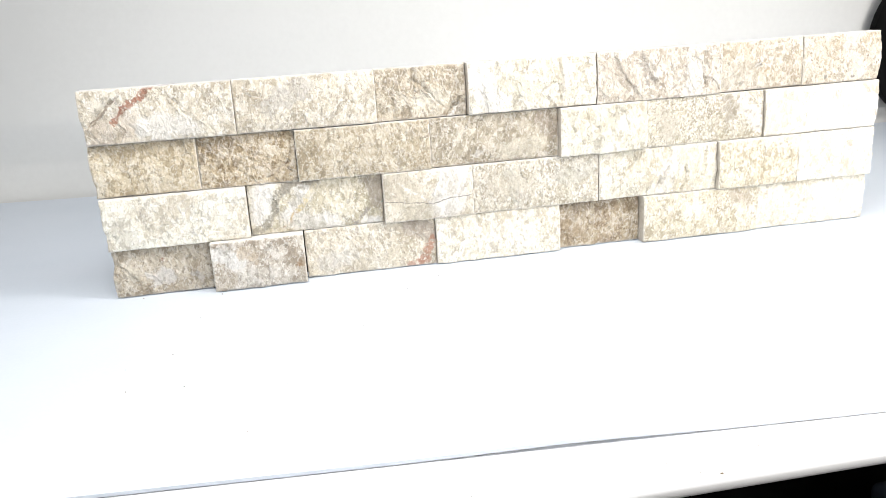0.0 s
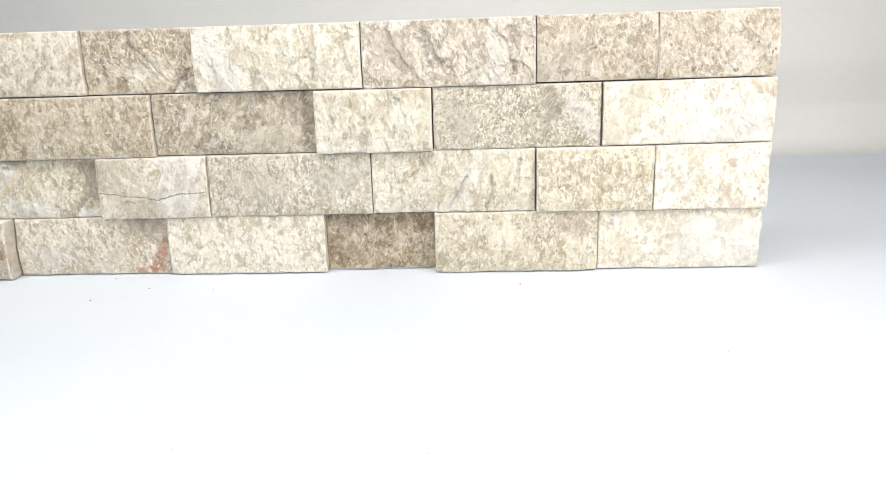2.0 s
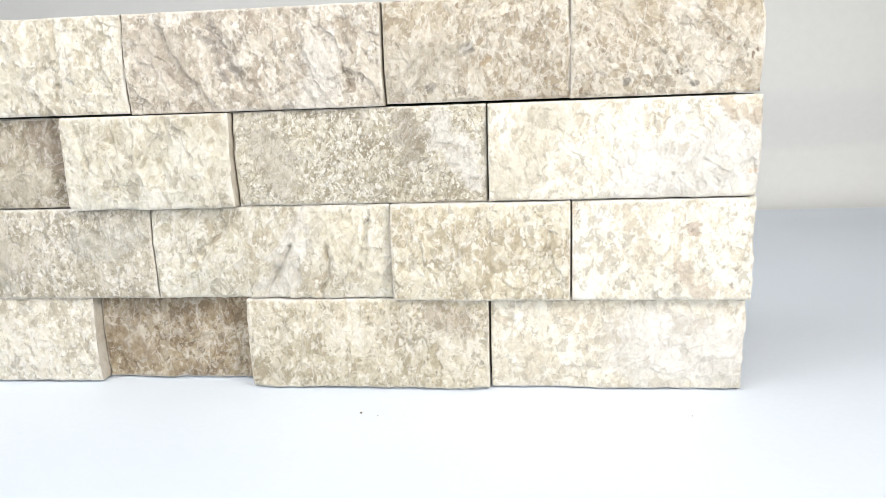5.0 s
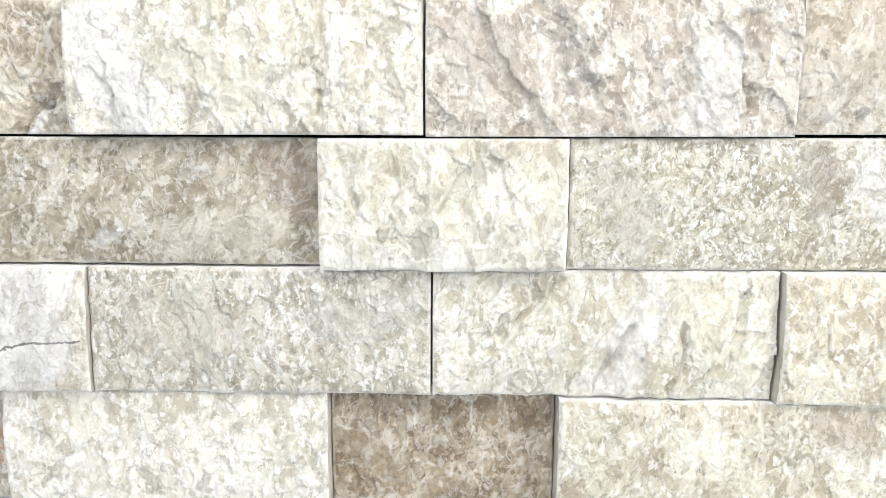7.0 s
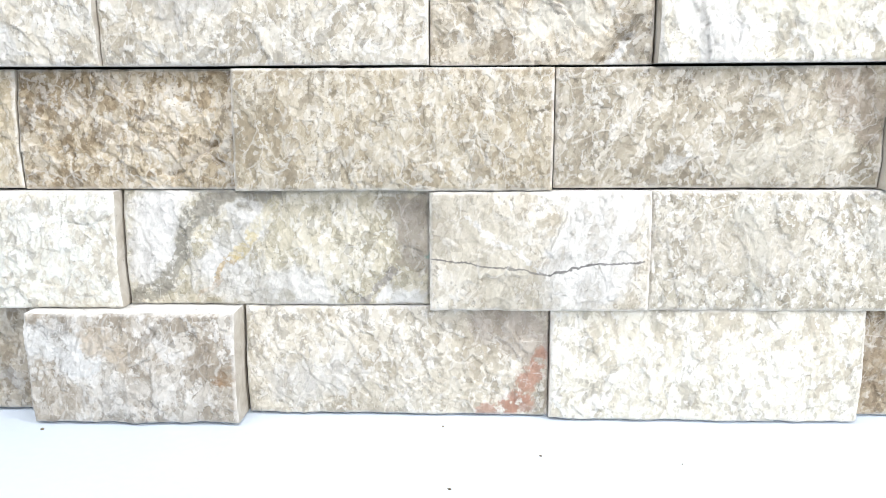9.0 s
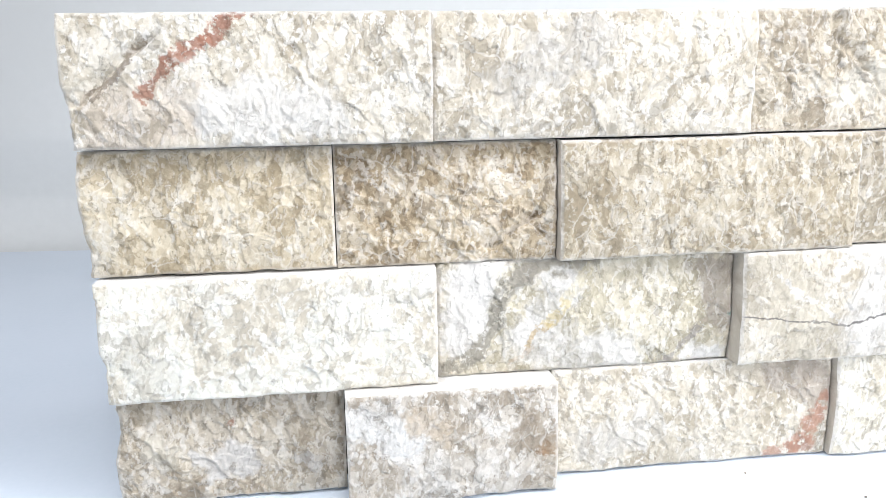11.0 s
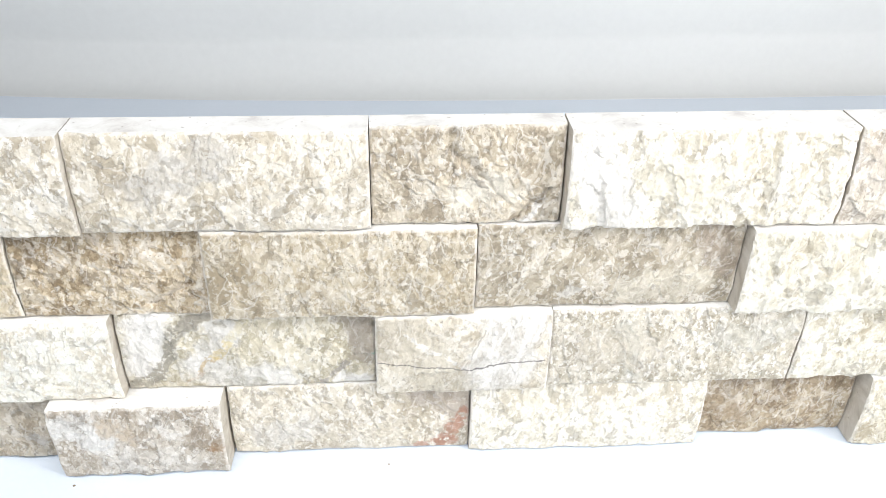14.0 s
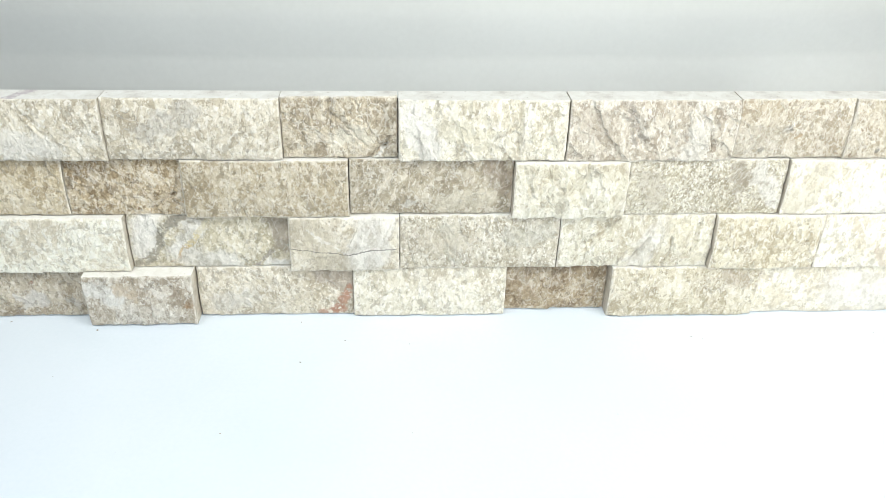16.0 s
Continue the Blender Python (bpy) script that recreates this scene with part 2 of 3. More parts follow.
# ---- the table, the sheet on it, the backdrop and the room ----
def build_setting():
    table = tagged(new("table"), "white laminate table with a rounded front edge", "table")
    bm = bmesh.new()
    box(bm, -1.3, 1.7, 0.269, 1.30, -0.010, -0.002, 0.0036, 7)
    part("tabletop", bm, MAT_TABLE, table)
    for x in (-1.22, 1.62):
        for y in (0.33, 1.22):
            bm = bmesh.new()
            box(bm, x - 0.025, x + 0.025, y - 0.025, y + 0.025, -0.75, -0.0102, 0.003)
            part("leg", bm, MAT_TABLE, table)

    # the sheet: a thin board whose front edge lifts a little in one place
    nx, ny = 120, 40
    bm = bmesh.new()
    top, low = [], []
    for j in range(ny + 1):
        for i in range(nx + 1):
            x = -1.25 + 2.9 * i / nx
            front = 0.3240 - 0.079 * (x + 0.081)
            v = (j / ny) ** 1.6
            y = front + (1.12 - front) * v
            lift = 0.00025 * math.exp(-(y - front) / 0.02) + 0.0014 * math.exp(-((x - 0.11) / 0.05) ** 2) * math.exp(-((y - front) / 0.03) ** 2)
            top.append(bm.verts.new((x, y, lift)))
            low.append(bm.verts.new((x, y, lift - 0.0016)))
    for j in range(ny):
        for i in range(nx):
            a, b, c, d = j * (nx + 1) + i, j * (nx + 1) + i + 1, (j + 1) * (nx + 1) + i + 1, (j + 1) * (nx + 1) + i
            bm.faces.new((top[a], top[b], top[c], top[d]))
            bm.faces.new((low[d], low[c], low[b], low[a]))
    for i in range(nx):
        bm.faces.new((low[i], low[i + 1], top[i + 1], top[i]))
    sheet = new("white_sheet", mesh_of("white_sheet", bm, MAT_SHEET))
    tagged(sheet, "smooth white sheet laid over the table under the stone panel", "sheet")

    # the backdrop: a gently bowed white sheet that stands behind
    nx, nz = 60, 90
    bm = bmesh.new()
    rows = []
    for side in (0.0, 0.003):
        grid = []
        for k in range(nz + 1):
            for i in range(nx + 1):
                x = -1.25 + 2.9 * i / nx
                z = -0.0004 + 1.1 * (k / nz) ** 2.4
                sweep = 0.022 * (1 - math.sqrt(max(0.0, 1 - max(0.0, 1 - z / 0.022) ** 2)))
                fold = 0.045 + 0.012 * (x - 0.2)
                foot = 0.20 * min(z, fold) - 0.26 * max(0.0, min(z, fold + 0.05) - fold) + 0.12 * max(0.0, z - fold - 0.05)
                y = 1.016 - sweep + 0.035 * min(1.0, ((x - 0.22) / 0.6) ** 2) + 0.004 * math.sin(5.0 * x + 9 * z) + foot + side
                grid.append(bm.verts.new((x, y, z)))
        rows.append(grid)
    for k in range(nz):
        for i in range(nx):
            a, b, c, d = k * (nx + 1) + i, k * (nx + 1) + i + 1, (k + 1) * (nx + 1) + i + 1, (k + 1) * (nx + 1) + i
            bm.faces.new([rows[0][n] for n in (a, b, c, d)])
            bm.faces.new([rows[1][n] for n in (d, c, b, a)])
    back = new("backdrop", mesh_of("backdrop", bm, MAT_BACKDROP, smooth=True))
    tagged(back, "plain white photo backdrop standing behind the table", "backdrop", kind="structure")

    # plain room around
    def slab(name, label, mat, *size):
        bm = bmesh.new()
        box(bm, *size)
        tagged(new(name, mesh_of(name, bm, mat)), label, name.split("_")[0], kind="structure")

    slab("floor", "dark carpeted floor in front of the table", MAT_FLOOR, -2.4, 2.8, -2.4, 2.4, -0.85, -0.75)
    slab("ceiling", "plain painted ceiling", MAT_ROOM, -2.4, 2.8, -2.4, 2.4, 1.75, 1.85)
    slab("wall_north", "plain painted wall", MAT_ROOM, -2.4, 2.8, 2.3, 2.4, -0.75, 1.75)
    slab("wall_south", "plain painted wall", MAT_ROOM, -2.4, 2.8, -2.4, -2.3, -0.75, 1.75)
    slab("wall_west", "plain painted wall", MAT_ROOM, -2.4, -2.3, -2.3, 2.3, -0.75, 1.75)
    slab("wall_east", "plain painted wall", MAT_ROOM, 2.7, 2.8, -2.3, 2.3, -0.75, 1.75)


build_setting()


def build_round_lamp():
    """Black round lamp head that stands on the table beside the backdrop."""
    lamp = tagged(new("lamp_head"), "black round lamp head standing on the white table", "lamp")
    lamp.matrix_world = pose(0.896, 0.998, 0.1087, 0, 0, 0)

    def turned(profile, n=64):
        bm = bmesh.new()
        rings = []
        for r, y in profile:
            rings.append([bm.verts.new((r * math.cos(2 * math.pi * i / n), y, r * math.sin(2 * math.pi * i / n))) for i in range(n)])
        for a, b in zip(rings, rings[1:]):
            for i in range(n):
                bm.faces.new((a[i], b[i], b[(i + 1) % n], a[(i + 1) % n]))
        bm.faces.new(rings[0])
        bm.faces.new(rings[-1][::-1])
        bmesh.ops.recalc_face_normals(bm, faces=bm.faces)
        return bm

    part("shell", turned([(0.0276, -0.0644), (0.0552, -0.0607), (0.0874, -0.0414), (0.104, -0.011), (0.1081, 0.0184)]), MAT_BLACK, lamp, smooth=True)
    part("rim", turned([(0.103, 0.0186), (0.1086, 0.0186), (0.1086, 0.0294), (0.103, 0.0294)]), MAT_BLACK, lamp)


build_round_lamp()


def build_storage_box():
    """Low fabric box with a lid on the floor under the table."""
    thing = tagged(new("storage_box"), "dark navy fabric storage box under the white table", "box")
    bm = bmesh.new()
    box(bm, 0.715, 1.085, 0.49, 0.83, -0.7498, -0.482, 0.008, 3)
    part("body", bm, MAT_NAVY, thing)
    bm = bmesh.new()
    box(bm, 0.705, 1.095, 0.48, 0.842, -0.4818, -0.45, 0.012, 4)
    part("lid", bm, MAT_NAVY, thing)


build_storage_box()


# ---- noise for the split faces ----
def hashed(i, j, seed):
    h = (i.astype(np.int64) * 374761393 + j.astype(np.int64) * 668265263 + seed * 1442695041) & 0xFFFFFFFF
    h = ((h ^ (h >> 13)) * 1274126177) & 0xFFFFFFFF
    return ((h ^ (h >> 16)) & 0xFFFFFF) / float(0xFFFFFF)


def value_noise(x, z, seed):
    i, j = np.floor(x), np.floor(z)
    u, v = x - i, z - j
    u, v = u * u * (3 - 2 * u), v * v * (3 - 2 * v)
    a, b, c, d = hashed(i, j, seed), hashed(i + 1, j, seed), hashed(i, j + 1, seed), hashed(i + 1, j + 1, seed)
    return (a * (1 - u) + b * u) * (1 - v) + (c * (1 - u) + d * u) * v - 0.5


def fbm(x, z, seed, octaves=4):
    total, gain = 0.0, 1.0
    for o in range(octaves):
        total = total + gain * value_noise(x * 2 ** o + o * 7.3, z * 2 ** o - o * 3.1, seed + o)
        gain *= 0.5
    return total


def flakes(x, z, seed, tilt=0.8, cup=0.0):
    """Broken plates: each cell a little plane or cup of its own height and slant; also how near the crest between two plates runs."""
    best, second = np.full(x.shape, 9.0), np.full(x.shape, 9.0)
    out = np.zeros(x.shape)
    i0, j0 = np.floor(x), np.floor(z)
    for di in (-1, 0, 1):
        for dj in (-1, 0, 1):
            i, j = i0 + di, j0 + dj
            dx, dz = x - i - hashed(i, j, seed), z - j - hashed(i, j, seed + 1)
            d = dx * dx + dz * dz
            h = hashed(i, j, seed + 2) - 0.5 + tilt * ((hashed(i, j, seed + 3) - 0.5) * dx + (hashed(i, j, seed + 4) - 0.5) * dz) + cup * d
            near = d < best
            second = np.where(near, best, np.minimum(second, d))
            out = np.where(near, h, out)
            best = np.where(near, d, best)
    return out, np.exp(-(np.sqrt(second) - np.sqrt(best)) / 0.09)


FACE_Y = 0.590
BACK_Y = 0.6028


def build_stone(panel, label, x0, x1, z_low, z_high, proud, material, seed, rough=1.0, bulge=0.0012, cut=0.0, ridge=0.0, turn=None, grooves=(), drop=0.0001, slit=0.0, rag=(0.0, 0.0), grow=0.0, sawn=None):
    """One split-face block. z_low and z_high give the heights of its lower and upper joint at both ends; proud in metres ahead of the panel's plane."""
    gap = 0.00016
    width = x1 - x0
    nx = max(20, int(width / 0.00036))
    nz = 105
    u, v = np.meshgrid(np.linspace(0, 1, nx + 1), np.linspace(0, 1, nz + 1))
    px = gap + slit + u * (width - 2 * gap - slit)
    lo = (z_low[0] + (z_low[1] - z_low[0]) * u) + gap + drop
    hi = (z_high[0] + (z_high[1] - z_high[0]) * u) - gap
    pz = lo + v * (hi - lo)
    gx, gz = px + seed * 0.37, pz + seed * 0.11
    warp_x = gx + 0.004 * fbm(gx * 120, gz * 120, seed + 50, 3)
    warp_z = gz + 0.004 * fbm(gx * 120 + 9, gz * 120 + 4, seed + 60, 3)
    # the break runs along a direction of the stone's own
    way = radians((seed * 47) % 100 - 50 if turn is None else turn)
    ax_, az_ = warp_x * math.cos(way) - warp_z * math.sin(way), warp_x * math.sin(way) + warp_z * math.cos(way)
    h = 0.0017 * fbm(gx * 30, gz * 30, seed, 3)
    crest = 0.0
    for amount, sx, sz, tilt, cup, shift, show in ((0.00085, 105, 52, 1.1, 0.9, 10, 0.9), (0.00070, 230, 125, 1.2, 0.8, 20, 0.8), (0.00048, 520, 330, 1.2, 0.5, 30, 0.5)):
        plate, border = flakes(ax_ * sx, az_ * sz, seed + shift, tilt, cup)
        h += amount * plate
        crest = np.maximum(crest, show * border * (plate > 0.12))
    h += 0.0003 * fbm(gx * 500, gz * 500, seed + 40, 3)
    if ridge:
        plate, border = flakes(ax_ * 100, az_ * 28, seed + 90, 1.3, 1.0)
        h += 0.0027 * ridge * plate
        crest = np.maximum(crest, border * (plate > 0.1))
    h *= 0.60 * rough
    # hollows and steps of its own: from, to, width, depth
    lx, lz = px + (warp_x - gx), pz - lo + (warp_z - gz)
    for ax, az, bx, bz, wide, deep in grooves:
        dx, dz = bx - ax, bz - az
        k = np.clip(((lx - ax) * dx + (lz - az) * dz) / (dx * dx + dz * dz), 0, 1)
        ex, ez = lx - ax - k * dx, lz - az - k * dz
        side = (ex * dz - ez * dx) / math.hypot(dx, dz)
        d = np.sqrt(ex * ex + ez * ez) / wide
        h -= 0.85 * rough * deep * np.clip(1 - d, 0, 1) * np.where(side > 0, np.clip(1 - 2.5 * d, 0, 1), 1.0)
    # the sawn edges: face drawn back along the rim, chipped here and there
    edge = np.minimum(np.minimum(u * width, (1 - u) * width), np.minimum(v, 1 - v) * 0.038)
    chip = 0.5 + 1.3 * np.clip(value_noise(gx * 160, gz * 160, seed + 70) + 0.5, 0, 1)
    h -= 0.0007 * chip * np.clip(1 - edge / (0.0010 * chip), 0, 1) ** 2
    h += bulge * (1 - (2 * v - 1) ** 2)
    # lower rim broken away in shallow bites
    bite = np.clip(fbm(gx * 110 + 5, gx * 0 + seed, seed + 80, 4) - 0.02, 0, 1)
    bitten = bite * np.exp(-v * 9)
    h -= 0.0045 * bitten * (0.12 + cut)
    pz = pz + 0.0014 * cut * bite * np.exp(-v * 12)
    # ragged outer ends of the panel
    for amount, away in ((rag[0], u * width), (-rag[1], (1 - u) * width)):
        if amount:
            bit = np.clip(fbm(gz * 95, gz * 0 + seed, seed + 120, 4) + 0.25, 0, 1) + 0.8 * np.clip(0.25 - v, 0, 1)
            px = px + amount * bit * np.exp(-away / 0.004)
            h = h - 0.6 * abs(amount) * bit * np.exp(-away / 0.003)
    px = px - grow * np.exp(-u * width / 0.008)
    y = FACE_Y - proud - h
    zc = float(lo.min())

    verts = np.stack([px, y - FACE_Y, pz - zc], axis=-1).reshape(-1, 3)
    idx = np.arange((nx + 1) * (nz + 1)).reshape(nz + 1, nx + 1)
    faces = np.stack([idx[:-1, :-1], idx[:-1, 1:], idx[1:, 1:], idx[1:, :-1]], axis=-1).reshape(-1, 4).tolist()
    front_count = len(faces)
    rim = np.concatenate([idx[0, :], idx[1:, -1], idx[-1, -2::-1], idx[-2:0:-1, 0]])
    n0, count = len(verts), len(rim)
    ring_front = verts[rim].copy()
    ring_back = ring_front.copy()
    ring_back[:, 1] = BACK_Y - FACE_Y
    allv = np.concatenate([verts, ring_front, ring_back])
    for k in range(count):
        k2 = (k + 1) % count
        faces.append([n0 + k2, n0 + k, n0 + count + k, n0 + count + k2])
    faces.append([n0 + count + k for k in range(count)][::-1])
    me = bpy.data.meshes.new("stone_block")
    me.from_pydata(allv.tolist(), [], faces)
    me.materials.append(material)
    me.materials.append(sawn or MAT_SAWN)
    me.materials.append(MAT_FLANK_SHADED)
    rim_near = np.zeros(len(allv), dtype=np.float32)
    rim_near[:n0] = np.clip(1 - edge / 0.0011, 0, 1).reshape(-1)
    me.attributes.new("rim", "FLOAT", "POINT").data.foreach_set("value", rim_near)
    crest_near = np.zeros(len(allv), dtype=np.float32)
    crest_near[:n0] = np.broadcast_to(crest, px.shape).reshape(-1)
    me.attributes.new("crest", "FLOAT", "POINT").data.foreach_set("value", crest_near)
    slots = np.zeros(len(faces), dtype=np.int32)
    slots[front_count:] = 1
    # both ends take the tan copy that has shade in its colour
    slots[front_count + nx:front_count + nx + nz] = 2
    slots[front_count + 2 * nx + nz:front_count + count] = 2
    me.polygons.foreach_set("material_index", slots)
    me.polygons.foreach_set("use_smooth", slots == 0)
    me.update()
    ob = new("stone_block", me)
    ob.parent = panel
    ob.location = (x0, FACE_Y, zc)
    return tagged(ob, label)


# joints between the courses: height at the panel's left end, middle and right end
LEFT, RIGHT = -0.1425, 0.4640
JOINT = [(0.0006, 0.0006, 0.0006), (0.0372, 0.0383, 0.0386), (0.0755, 0.0764, 0.0783), (0.1135, 0.1138, 0.1159), (0.1513, 0.1522, 0.1544)]


def joint(n, x):
    a, m, b = JOINT[n]
    k = (x - LEFT) / (RIGHT - LEFT)
    return a + (b - a) * k + (m - (a + b) / 2) * 4 * k * (1 - k)


CREAM = ((0.45, 0.399, 0.302), (0.574, 0.533, 0.425), (0.687, 0.657, 0.564))
GREY_WHITE = ((0.417, 0.363, 0.276), (0.556, 0.498, 0.395), (0.707, 0.652, 0.547))
PEWTER = ((0.313, 0.272, 0.197), (0.443, 0.398, 0.299), (0.604, 0.564, 0.454))
BEIGE = ((0.315, 0.259, 0.174), (0.432, 0.367, 0.261), (0.553, 0.489, 0.374))
BROWN = ((0.242, 0.178, 0.104), (0.376, 0.296, 0.188), (0.556, 0.47, 0.339))
UMBER = ((0.19, 0.138, 0.083), (0.283, 0.219, 0.142), (0.411, 0.342, 0.24))
TAUPE = ((0.293, 0.244, 0.176), (0.431, 0.372, 0.279), (0.609, 0.543, 0.432))
PALE = ((0.476, 0.426, 0.334), (0.616, 0.57, 0.465), (0.767, 0.725, 0.624))
WHITE = ((0.562, 0.507, 0.407), (0.724, 0.674, 0.564), (0.848, 0.828, 0.726))
SAND = ((0.35, 0.292, 0.214), (0.466, 0.409, 0.316), (0.583, 0.53, 0.437))
HONEY = ((0.418, 0.361, 0.257), (0.57, 0.512, 0.387), (0.7, 0.654, 0.528))
TAN = ((0.394, 0.319, 0.207), (0.538, 0.452, 0.314), (0.668, 0.585, 0.435))
MAUVE = ((0.308, 0.255, 0.187), (0.427, 0.364, 0.274), (0.584, 0.515, 0.406))
DRIFT = ((0.335, 0.285, 0.22), (0.45, 0.395, 0.32), (0.60, 0.55, 0.475))
DUSK = ((0.25, 0.21, 0.149), (0.357, 0.31, 0.23), (0.5, 0.445, 0.35))
CELADON = ((0.378, 0.336, 0.242), (0.509, 0.46, 0.344), (0.66, 0.602, 0.474))
SAGE = ((0.347, 0.305, 0.23), (0.464, 0.42, 0.331), (0.612, 0.565, 0.47))
ASH = ((0.354, 0.303, 0.242), (0.468, 0.414, 0.34), (0.614, 0.561, 0.475))
OLIVE = ((0.365, 0.315, 0.225), (0.49, 0.44, 0.33), (0.63, 0.58, 0.46))
RUST = (0.32, 0.15, 0.095)
SNOW = (0.70, 0.675, 0.63)
SLATE = (0.33, 0.305, 0.25)
INK = (0.13, 0.12, 0.11)

